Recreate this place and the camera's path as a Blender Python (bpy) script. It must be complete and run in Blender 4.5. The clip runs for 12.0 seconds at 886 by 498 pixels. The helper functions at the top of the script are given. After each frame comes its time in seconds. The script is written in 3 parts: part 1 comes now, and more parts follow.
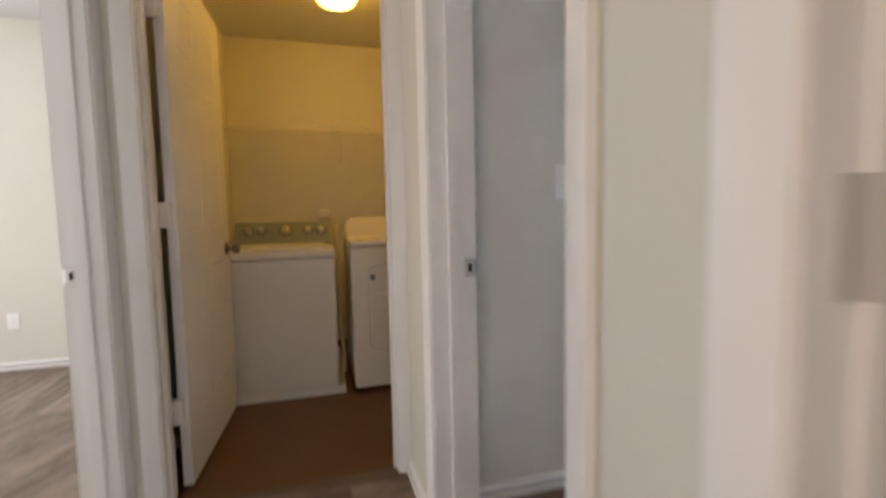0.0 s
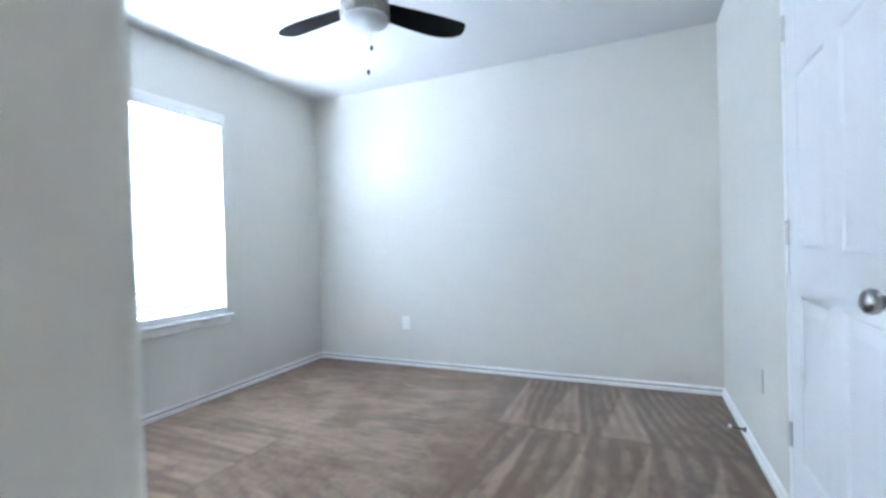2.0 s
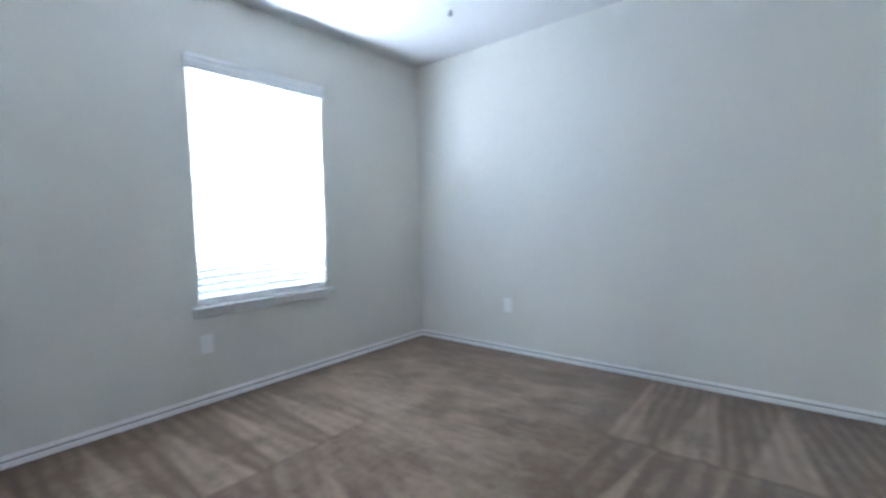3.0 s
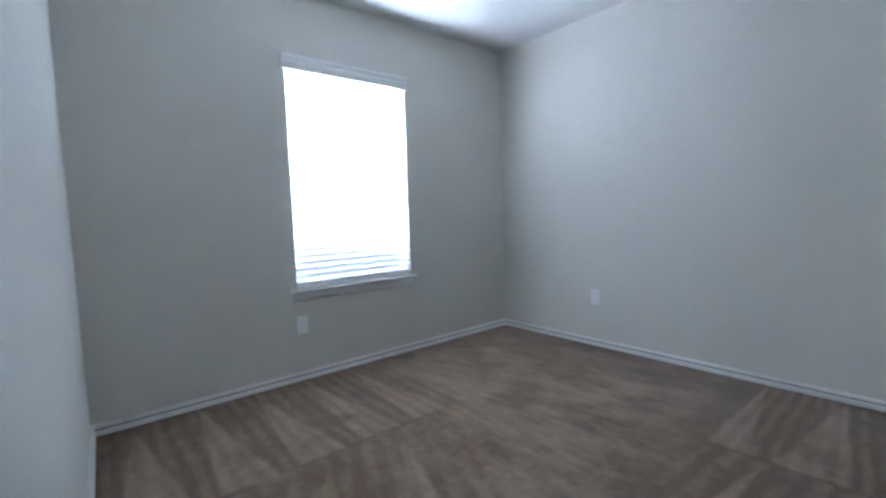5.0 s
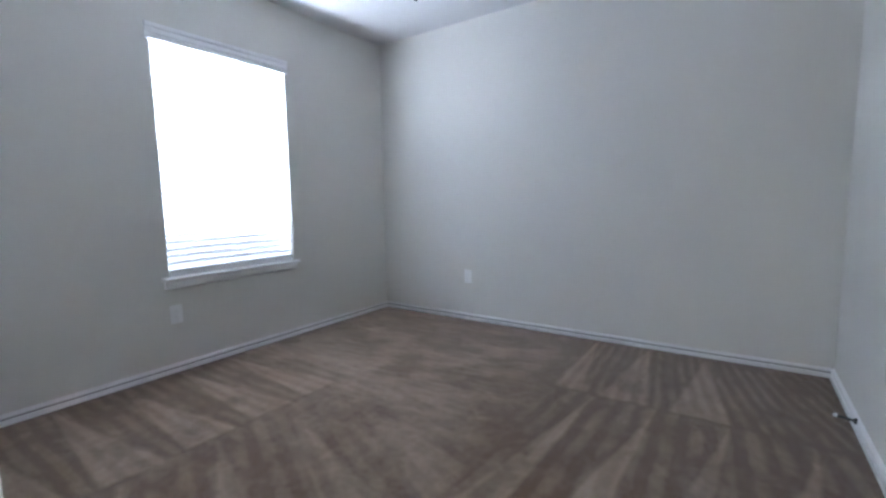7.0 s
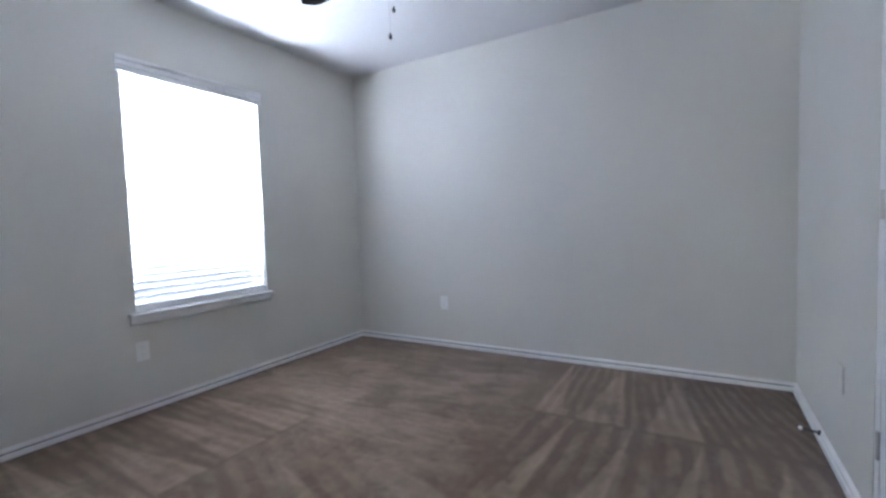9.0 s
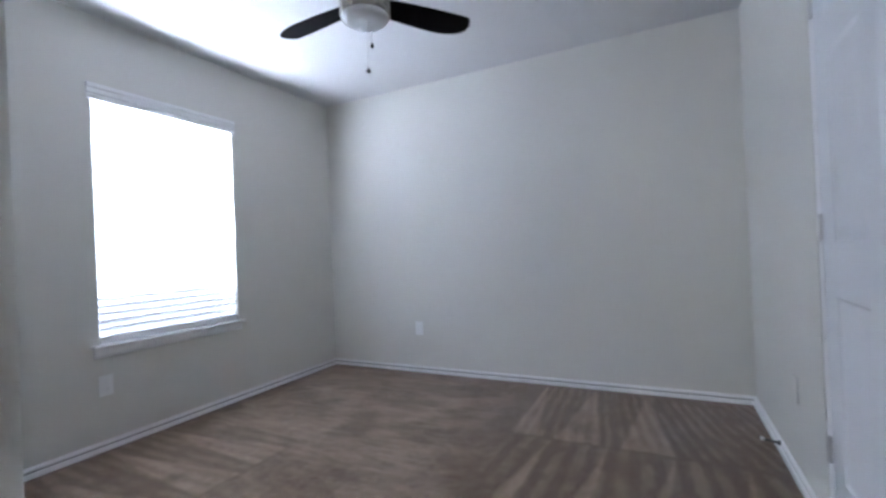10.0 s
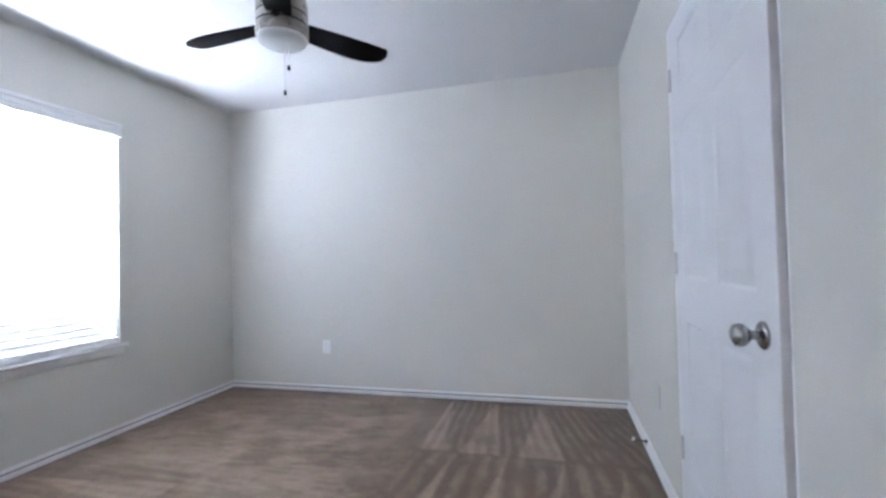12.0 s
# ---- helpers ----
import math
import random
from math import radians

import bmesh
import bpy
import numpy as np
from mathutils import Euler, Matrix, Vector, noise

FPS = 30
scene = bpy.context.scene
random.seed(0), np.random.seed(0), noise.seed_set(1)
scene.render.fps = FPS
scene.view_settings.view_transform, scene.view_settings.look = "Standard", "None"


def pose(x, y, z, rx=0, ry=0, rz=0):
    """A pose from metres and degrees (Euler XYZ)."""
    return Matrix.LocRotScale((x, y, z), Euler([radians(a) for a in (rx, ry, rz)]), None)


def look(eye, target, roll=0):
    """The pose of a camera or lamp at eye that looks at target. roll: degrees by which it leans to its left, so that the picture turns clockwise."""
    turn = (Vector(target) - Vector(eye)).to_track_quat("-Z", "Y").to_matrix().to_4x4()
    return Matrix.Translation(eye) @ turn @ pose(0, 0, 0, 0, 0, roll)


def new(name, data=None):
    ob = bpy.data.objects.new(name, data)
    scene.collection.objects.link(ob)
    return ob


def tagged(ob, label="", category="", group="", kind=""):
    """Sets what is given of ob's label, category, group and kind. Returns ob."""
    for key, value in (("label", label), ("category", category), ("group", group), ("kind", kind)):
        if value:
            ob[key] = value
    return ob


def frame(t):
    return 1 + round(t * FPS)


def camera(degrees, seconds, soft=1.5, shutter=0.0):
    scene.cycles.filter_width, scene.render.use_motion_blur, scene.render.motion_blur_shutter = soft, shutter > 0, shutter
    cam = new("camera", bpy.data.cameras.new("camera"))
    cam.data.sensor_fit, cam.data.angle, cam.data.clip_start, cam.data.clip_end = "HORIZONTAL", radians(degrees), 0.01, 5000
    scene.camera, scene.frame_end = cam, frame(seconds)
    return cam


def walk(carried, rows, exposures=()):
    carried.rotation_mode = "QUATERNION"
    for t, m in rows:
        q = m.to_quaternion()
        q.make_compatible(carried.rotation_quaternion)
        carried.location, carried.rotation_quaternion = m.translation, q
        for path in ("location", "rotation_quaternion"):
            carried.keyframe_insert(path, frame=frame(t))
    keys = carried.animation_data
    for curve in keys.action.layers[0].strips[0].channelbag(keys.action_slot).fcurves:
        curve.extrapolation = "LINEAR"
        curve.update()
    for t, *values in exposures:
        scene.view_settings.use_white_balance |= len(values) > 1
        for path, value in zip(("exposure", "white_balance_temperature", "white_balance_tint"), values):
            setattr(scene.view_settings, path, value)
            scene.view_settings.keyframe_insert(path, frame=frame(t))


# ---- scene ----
cam = camera(90.8, 12.0, soft=2.7, shutter=0.5)
PATH = [
    (0, (-4.085, -3.764, 1.026), (-3.552, -1.842, 0.878), -1.2),
    (0.1, (-4.073, -3.674, 1.022), (-3.54, -1.748, 0.927), -2.0),
    (0.2, (-4.072, -3.58, 1.026), (-3.491, -1.665, 0.963), -3.2),
    (0.3, (-4.068, -3.499, 1.027), (-3.424, -1.606, 0.961), -3.8),
    (0.4, (-4.043, -3.393, 1.035), (-3.303, -1.537, 0.966), -4.2),
    (0.5, (-4.032, -3.349, 1.034), (-3.233, -1.517, 0.952), -3.6),
    (0.6, (-4.007, -3.285, 1.034), (-3.129, -1.489, 0.939), -3.1),
    (0.7, (-3.974, -3.214, 1.027), (-3.019, -1.459, 0.941), -3.3),
    (0.8, (-3.934, -3.141, 1.019), (-2.902, -1.427, 0.956), -3.8),
    (1, (-3.839, -3.022, 1.031), (-2.647, -1.416, 1.044), -5.2),
    (1.2, (-3.75, -2.948, 1.046), (-2.347, -1.523, 1.014), -3.8),
    (1.5, (-3.611, -2.883, 1.023), (-1.961, -1.758, 0.916), -3.6),
    (2, (-3.352, -2.787, 1.046), (-1.526, -1.978, 1.025), -1.7),
    (2.5, (-3.158, -2.755, 1.054), (-1.364, -1.873, 1.012), -2.4),
    (3, (-2.997, -2.737, 1.05), (-1.456, -1.468, 0.926), -1.4),
    (3.5, (-2.948, -2.724, 1.012), (-1.699, -1.168, 0.878), -2.3),
    (5.5, (-3.009, -2.731, 1.039), (-1.707, -1.224, 0.863), -1.5),
    (6, (-3.072, -2.755, 1.034), (-1.618, -1.408, 0.799), -1.2),
    (6.5, (-3.133, -2.789, 1.018), (-1.552, -1.588, 0.773), -1.3),
    (7, (-3.149, -2.832, 1.02), (-1.51, -1.708, 0.798), -1.0),
    (9, (-3.181, -2.827, 1.033), (-1.465, -1.805, 0.925), -1.9),
    (9.5, (-3.217, -2.819, 1.034), (-1.474, -1.837, 1.049), -2.6),
    (10, (-3.245, -2.82, 1.029), (-1.458, -1.921, 1.036), -2.5),
    (10.5, (-3.26, -2.827, 1.041), (-1.377, -2.155, 1.019), -2.0),
    (11, (-3.3, -2.812, 1.078), (-1.363, -2.317, 1.047), -1.3),
    (11.5, (-3.304, -2.804, 1.102), (-1.371, -2.294, 1.113), -1.9),
    (12, (-3.331, -2.819, 1.101), (-1.394, -2.321, 1.138), -1.5),
]
EXPOSURES = [
    (0.0, 0.88, 6850, 14), (0.5, 1.10, 6600, 12), (1.0, 1.30, 6400, 10), (1.5, 1.34, 6250, 9), (2.0, 1.24, 6000, 8), (2.5, 1.00, 6000, 8),
    (3.0, 0.63, 6000, 8), (3.5, 0.36, 6000, 8), (5.5, 0.09, 6000, 9), (7.0, 0.23, 6220, 14), (9.5, 0.22, 6280, 16), (10.5, 0.3, 6300, 16), (12.0, 0.68, 6400, 16),
]
walk(cam, [(t, look(eye, target, roll)) for t, eye, target, roll in PATH], EXPOSURES)

# ---- light ----
world = bpy.data.worlds.new("sky")
scene.world = world
world.use_nodes = True
wn = world.node_tree.nodes
sky = wn.new("ShaderNodeTexSky")
sky.sky_type, sky.sun_disc = "NISHITA", False
sky.sun_elevation, sky.sun_rotation = radians(52), radians(170)
world.node_tree.links.new(sky.outputs[0], wn["Background"].inputs[0])
wn["Background"].inputs[1].default_value = 0.12


def lamp(name, kind, m, energy, color, **settings):
    data = bpy.data.lights.new(name, kind)
    data.energy, data.color = energy, color
    for key in settings:
        if key == "size":
            data.size = settings[key]
        if key == "size_y":
            data.shape, data.size_y = "RECTANGLE", settings[key]
        if key == "angle":
            data.angle = settings[key]
        if key == "radius":
            data.shadow_soft_size = settings[key]
    ob = new(name, data)
    ob.matrix_world = m
    return ob


lamp("sun", "SUN", look((0, -6, 8), (0, 0, 0)), 3.0, (1.0, 0.95, 0.88), angle=radians(0.5))
# daylight that stands in the bedroom window opening
lamp("window_daylight", "AREA", look((-1.485, 0.150, 1.51), (-1.485, -1, 1.51)), 425.0, (0.72, 0.825, 1.0), size=0.86, size_y=1.02)
# added out of view, aimed through the doorway to brighten the hallway trim
lamp("side_room_fill", "AREA", look((-8.30, -2.45, 1.35), (-7, -2.45, 1.35)), 28.0, (0.96, 0.90, 0.85), size=1.3, size_y=1.4)
# unseen window, assumed from the bright bluish side room
lamp("side_room_north_daylight", "AREA", look((-7.30, 0.10, 1.35), (-7.30, -1, 1.35)), 44.0, (0.74, 0.87, 1.0), size=1.05, size_y=1.4)
# added warm lamp, no source known, to brighten the hallway walls
lamp("hall_fill", "AREA", look((-4.85, -4.7, 1.35), (-4, -4.7, 1.35)), 5.4, (1.0, 0.70, 0.46), size=1.5, size_y=1.6)
# weak lamp added at the unseen hallway end to lift the casings
lamp("hall_end_fill", "AREA", look((-4.26, -7.45, 1.35), (-4.26, -6, 1.35)), 1.6, (1.0, 0.76, 0.56), size=0.9, size_y=1.9)

# ---- materials ----


def mat(name, color, rough=0.5, metal=0.0, var=0.04, scale=6.0, bump=0.0, bump_scale=200.0, spec=0.5, coat=0.0):
    m = bpy.data.materials.new(name)
    m.use_nodes = True
    n, l = m.node_tree.nodes, m.node_tree.links
    b = n["Principled BSDF"]
    b.inputs["Roughness"].default_value = rough
    b.inputs["Metallic"].default_value = metal
    b.inputs["Specular IOR Level"].default_value = spec
    b.inputs["Coat Weight"].default_value = coat
    tc = n.new("ShaderNodeTexCoord")
    big = n.new("ShaderNodeTexNoise")
    big.inputs["Scale"].default_value = scale
    big.inputs["Detail"].default_value = 6
    l.new(tc.outputs["Object"], big.inputs["Vector"])
    mix = n.new("ShaderNodeMix")
    mix.data_type = "RGBA"
    mix.inputs[6].default_value = tuple(max(0, c * (1 - var)) for c in color) + (1,)
    mix.inputs[7].default_value = tuple(min(1, c * (1 + var)) for c in color) + (1,)
    l.new(big.outputs["Fac"], mix.inputs[0])
    l.new(mix.outputs[2], b.inputs["Base Color"])
    ro = n.new("ShaderNodeMapRange")
    ro.inputs[3].default_value, ro.inputs[4].default_value = max(0, rough - 0.06), min(1, rough + 0.06)
    l.new(big.outputs["Fac"], ro.inputs[0])
    l.new(ro.outputs[0], b.inputs["Roughness"])
    if bump:
        fine = n.new("ShaderNodeTexNoise")
        fine.inputs["Scale"].default_value = bump_scale
        fine.inputs["Detail"].default_value = 3
        l.new(tc.outputs["Object"], fine.inputs["Vector"])
        bp = n.new("ShaderNodeBump")
        bp.inputs["Strength"].default_value = bump
        bp.inputs["Distance"].default_value = 0.002
        l.new(fine.outputs["Fac"], bp.inputs["Height"])
        l.new(bp.outputs[0], b.inputs["Normal"])
    return m


WALL = mat("wall_paint", (0.735, 0.72, 0.668), 0.75, var=0.025, scale=2.0, bump=0.35, bump_scale=110)
CEIL = mat("ceiling_paint", (0.715, 0.715, 0.71), 0.85, var=0.02, scale=2.0, bump=0.6, bump_scale=90)
TRIM = mat("trim_paint", (0.89, 0.885, 0.885), 0.5, var=0.02, scale=9, bump=0.06, bump_scale=60)
DOOR = mat("door_paint", (0.84, 0.85, 0.87), 0.45, var=0.02, scale=5, bump=0.10, bump_scale=70)
PLATE = mat("plate_plastic", (0.90, 0.90, 0.89), 0.35, var=0.01)
NICKEL = mat("satin_nickel", (0.36, 0.34, 0.31), 0.28, 1.0, var=0.03, scale=30)
STEEL = mat("strike_steel", (0.66, 0.65, 0.64), 0.42, 1.0, var=0.08, scale=40)
SPRING = mat("dark_spring_steel", (0.10, 0.10, 0.10), 0.4, 1.0, var=0.08, scale=40)
DARK = mat("dark_hollow", (0.02, 0.018, 0.016), 0.9)
BLADE = mat("fan_blade_wood", (0.004, 0.003, 0.0035), 0.6, var=0.35, scale=14, bump=0.05, spec=0.06)
ENAMEL = mat("white_enamel", (0.82, 0.81, 0.78), 0.3, var=0.015, scale=4)
CONSOLE = mat("console_grey", (0.23, 0.28, 0.31), 0.35, var=0.05, scale=8)
KNOB = mat("dark_satin_nickel", (0.30, 0.29, 0.29), 0.26, 1.0, var=0.03, scale=30)
CHROME = mat("chrome", (0.75, 0.74, 0.72), 0.12, 1.0, var=0.03)
VINYL = mat("vinyl_floor", (0.125, 0.058, 0.022), 0.5, var=0.16, scale=5, bump=0.08, bump_scale=40)
WIRE = mat("coated_wire", (0.8, 0.79, 0.76), 0.4)
GROUND = mat("pale_gravel", (0.42, 0.41, 0.39), 0.95, var=0.2, scale=0.8, bump=0.5, bump_scale=20)
EDGE = mat("door_edge_shade", (0.76, 0.75, 0.78), 0.7, var=0.1, scale=12)
# dark grey for the shadow painted into the baseboard groove
GROOVE_SHADE = mat("groove_shade", (0.20, 0.19, 0.18), 0.9, var=0.15, scale=25)
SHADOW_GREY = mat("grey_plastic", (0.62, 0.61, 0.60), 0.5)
TASSEL = mat("grey_tassel", (0.35, 0.35, 0.36), 0.5)
RUBBER = mat("rubber", (0.04, 0.04, 0.04), 0.7)
CORD = mat("cord", (0.78, 0.78, 0.76), 0.7)


def translucent(name, color, share):
    m = bpy.data.materials.new(name)
    m.use_nodes = True
    n, l = m.node_tree.nodes, m.node_tree.links
    b = n["Principled BSDF"]
    b.inputs["Base Color"].default_value = (*color, 1)
    b.inputs["Roughness"].default_value = 0.4
    tr = n.new("ShaderNodeBsdfTranslucent")
    tr.inputs["Color"].default_value = (*color, 1)
    mx = n.new("ShaderNodeMixShader")
    mx.inputs[0].default_value = share
    l.new(b.outputs[0], mx.inputs[1])
    l.new(tr.outputs[0], mx.inputs[2])
    l.new(mx.outputs[0], n["Material Output"].inputs["Surface"])
    return m


SLAT = translucent("blind_slat_vinyl", (0.88, 0.90, 0.91), 0.70)
FROST = translucent("frosted_glass", (0.85, 0.86, 0.86), 0.35)


def glass_material():
    m = bpy.data.materials.new("window_glass")
    m.use_nodes = True
    b = m.node_tree.nodes["Principled BSDF"]
    b.inputs["Roughness"].default_value = 0.02
    b.inputs["Transmission Weight"].default_value = 1.0
    b.inputs["IOR"].default_value = 1.45
    return m


def glow_material():
    m = bpy.data.materials.new("lit_lamp_glass")
    m.use_nodes = True
    b = m.node_tree.nodes["Principled BSDF"]
    b.inputs["Base Color"].default_value = (0.85, 0.8, 0.7, 1)
    b.inputs["Roughness"].default_value = 0.25
    b.inputs["Emission Color"].default_value = (1.0, 0.53, 0.06, 1)
    b.inputs["Emission Strength"].default_value = 11.0
    return m


GLASS, GLOW = glass_material(), glow_material()


def carpet_material():
    m = bpy.data.materials.new("cut_pile_carpet")
    m.use_nodes = True
    n, l = m.node_tree.nodes, m.node_tree.links
    b = n["Principled BSDF"]
    b.inputs["Roughness"].default_value = 0.95
    b.inputs["Specular IOR Level"].default_value = 0.15
    b.inputs["Sheen Weight"].default_value = 0.25
    tc = n.new("ShaderNodeTexCoord")

    def op(kind, a, c=None, d=None):
        k = n.new("ShaderNodeMath")
        k.operation = kind
        for i, v in enumerate((a, c, d)):
            if v is None:
                continue
            if isinstance(v, (int, float)):
                k.inputs[i].default_value = v
            else:
                l.new(v, k.inputs[i])
        return k.outputs[0]

    def noise_of(scale, detail=3, stretch=(1, 1, 1), turn=0.0):
        mp = n.new("ShaderNodeMapping")
        mp.inputs["Scale"].default_value = stretch
        mp.inputs["Rotation"].default_value = (0, 0, turn)
        l.new(tc.outputs["Object"], mp.inputs["Vector"])
        t = n.new("ShaderNodeTexNoise")
        t.inputs["Scale"].default_value = scale
        t.inputs["Detail"].default_value = detail
        l.new(mp.outputs[0], t.inputs["Vector"])
        return t.outputs["Fac"]

    def smooth(x, lo, hi):
        k = n.new("ShaderNodeMapRange")
        k.interpolation_type = "SMOOTHSTEP"
        l.new(x, k.inputs[0])
        k.inputs[1].default_value, k.inputs[2].default_value = lo, hi
        return k.outputs[0]

    sp = n.new("ShaderNodeSeparateXYZ")
    l.new(tc.outputs["Object"], sp.inputs[0])
    wob = op("SUBTRACT", noise_of(1.6, 3), 0.5)
    wob2 = op("SUBTRACT", noise_of(2.3, 3, (1.3, 0.8, 1)), 0.5)
    x = op("MULTIPLY_ADD", wob, 0.035, sp.outputs[0])
    y = op("MULTIPLY_ADD", wob2, 0.035, sp.outputs[1])

    fan = op("SUBTRACT", noise_of(2.6, 3, (0.7, 1.5, 1)), 0.5)

    def wedges(along, across, length, pitch, shift, reach=9.0, lean=0.06, ribs=(112.0, -0.7, 0.9), spread=-0.22):
        """Light wedges left by a vacuum cleaner: each widens away from its tip."""
        v = op("FRACT", op("DIVIDE", along, length))
        u = op("FRACT", op("DIVIDE", op("SUBTRACT", across, shift), pitch))
        d = op("ABSOLUTE", op("SUBTRACT", u, op("MULTIPLY_ADD", v, lean, 0.5)))
        half = op("MULTIPLY", v, 0.38)
        light = smooth(op("SUBTRACT", half, d), -0.03, 0.05)
        # narrow ribs in the dark between
        rib = op("SINE", op("MULTIPLY", op("MULTIPLY_ADD", fan, 0.030, op("MULTIPLY", across, op("MULTIPLY_ADD", v, spread, 1.0))), ribs[0]))
        worn = op("MULTIPLY", smooth(noise_of(3.5, 3), 0.2, 0.55), op("LESS_THAN", across, reach))
        return op("ADD", op("MULTIPLY", op("MULTIPLY", light, worn), 0.55), op("MULTIPLY", op("MULTIPLY", smooth(rib, ribs[1], ribs[2]), smooth(noise_of(5, 2), 0.25, 0.6)), 0.36)), v

    far = op("SUBTRACT", 0.0, x)
    side = op("SUBTRACT", -2.02, y)
    a, va = wedges(op("ADD", far, -0.02), side, 0.90, 0.33, -0.155, 0.84)
    # the second row of passes is longer and leans
    slant = op("MULTIPLY_ADD", op("SUBTRACT", far, 0.92), 0.10, side)
    a2, va2 = wedges(op("SUBTRACT", far, 0.92), slant, 1.55, 0.29, 0.085, 9.0, -0.05, (66.0, -0.8, 0.7), -0.30)
    second = op("GREATER_THAN", far, 0.92)
    near = op("SUBTRACT", 0.0, y)
    c, vc = wedges(near, x, 0.97, 0.30, 0.0, 9.0, 0.06, (84.0, -0.8, 0.7), 0.0)
    streak = smooth(noise_of(8.0, 5, (3.0, 0.55, 1), 0.16), 0.36, 0.66)
    patch = smooth(noise_of(2.4, 5, (1.2, 0.8, 1), 0.5), 0.38, 0.64)
    mid = op("ADD", op("MULTIPLY", streak, 0.34), op("MULTIPLY", patch, 0.50))
    in_a = smooth(op("SUBTRACT", -2.02, y), -0.02, 0.02)
    in_c = smooth(op("ADD", y, 0.97), -0.02, 0.03)
    in_c = op("MULTIPLY", in_c, smooth(op("MULTIPLY", x, -1.0), 1.0, 1.9))

    # a further row of passes beyond the stop line, leaning the other way
    lean2 = op("MULTIPLY_ADD", op("ADD", y, 0.97), -0.45, x)
    c2, vc2 = wedges(op("SUBTRACT", -0.97, y), lean2, 1.10, 0.36, 0.12, 9.0, 0.10, (58.0, -0.7, 0.8), 0.0)
    in_c2 = op("MULTIPLY", smooth(op("SUBTRACT", -0.97, y), 0.0, 0.03), smooth(op("MULTIPLY", x, -1.0), 1.45, 2.1))
    in_c2 = op("MULTIPLY", in_c2, 0.75)

    def blend(f, p, q):
        return op("ADD", op("MULTIPLY", p, op("SUBTRACT", 1.0, f)), op("MULTIPLY", q, f))

    # mark held lower, so darker, along the far wall and beside the first row
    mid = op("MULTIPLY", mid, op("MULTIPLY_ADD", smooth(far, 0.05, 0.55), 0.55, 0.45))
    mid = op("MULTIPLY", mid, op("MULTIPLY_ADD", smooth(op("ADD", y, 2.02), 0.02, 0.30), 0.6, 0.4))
    a = blend(second, a, a2)
    mark = blend(in_a, blend(in_c, blend(in_c2, mid, c2), c), a)
    # the thin dark line where one pass stops
    stop_a = op("MULTIPLY", in_a, smooth(op("SUBTRACT", 0.020, op("ABSOLUTE", op("SUBTRACT", far, 0.92))), 0.0, 0.016))
    mark = op("SUBTRACT", mark, op("MULTIPLY", stop_a, 0.35))
    line_c = op("MULTIPLY", smooth(op("SUBTRACT", 0.022, op("ABSOLUTE", op("ADD", y, 0.97))), 0.0, 0.02), smooth(op("MULTIPLY", x, -1.0), 1.3, 1.8))
    mark = op("SUBTRACT", mark, op("MULTIPLY", line_c, 0.3))
    mark = op("MULTIPLY_ADD", op("SUBTRACT", noise_of(8, 4), 0.5), 0.8, mark)
    mark = op("MULTIPLY_ADD", op("SUBTRACT", noise_of(28, 3), 0.5), 0.65, mark)
    grain = noise_of(260, 2)
    mark = op("MULTIPLY_ADD", op("SUBTRACT", grain, 0.5), 0.45, mark)
    ramp = n.new("ShaderNodeValToRGB")
    e = ramp.color_ramp.elements
    e[0].position, e[0].color = 0.0, (0.108, 0.062, 0.034, 1)
    e[1].position, e[1].color = 1.0, (0.275, 0.200, 0.141, 1)
    l.new(mark, ramp.inputs[0])
    l.new(ramp.outputs[0], b.inputs["Base Color"])
    bp = n.new("ShaderNodeBump")
    bp.inputs["Strength"].default_value = 0.8
    bp.inputs["Distance"].default_value = 0.006
    hgt = op("ADD", op("MULTIPLY", noise_of(170, 3), 0.7), op("MULTIPLY", noise_of(30, 2), 0.5))
    l.new(hgt, bp.inputs["Height"])
    l.new(bp.outputs[0], b.inputs["Normal"])
    return m


CARPET = carpet_material()

# ---- building helpers ----


def box(bm, x0, x1, y0, y1, z0, z1):
    vs = [bm.verts.new((x, y, z)) for x in (x0, x1) for y in (y0, y1) for z in (z0, z1)]
    for q in ((0, 1, 3, 2), (4, 6, 7, 5), (0, 4, 5, 1), (2, 3, 7, 6), (0, 2, 6, 4), (1, 5, 7, 3)):
        bm.faces.new([vs[i] for i in q])
    return vs


def rbox(bm, x0, x1, y0, y1, z0, z1, r=0.004, seg=2):
    """A box with rounded edges."""
    part_bm = bmesh.new()
    box(part_bm, x0, x1, y0, y1, z0, z1)
    bmesh.ops.bevel(part_bm, geom=part_bm.edges[:], offset=r, segments=seg, affect="EDGES", profile=0.5)
    me = bpy.data.meshes.new("tmp")
    part_bm.to_mesh(me)
    part_bm.free()
    bm.from_mesh(me)
    bpy.data.meshes.remove(me)


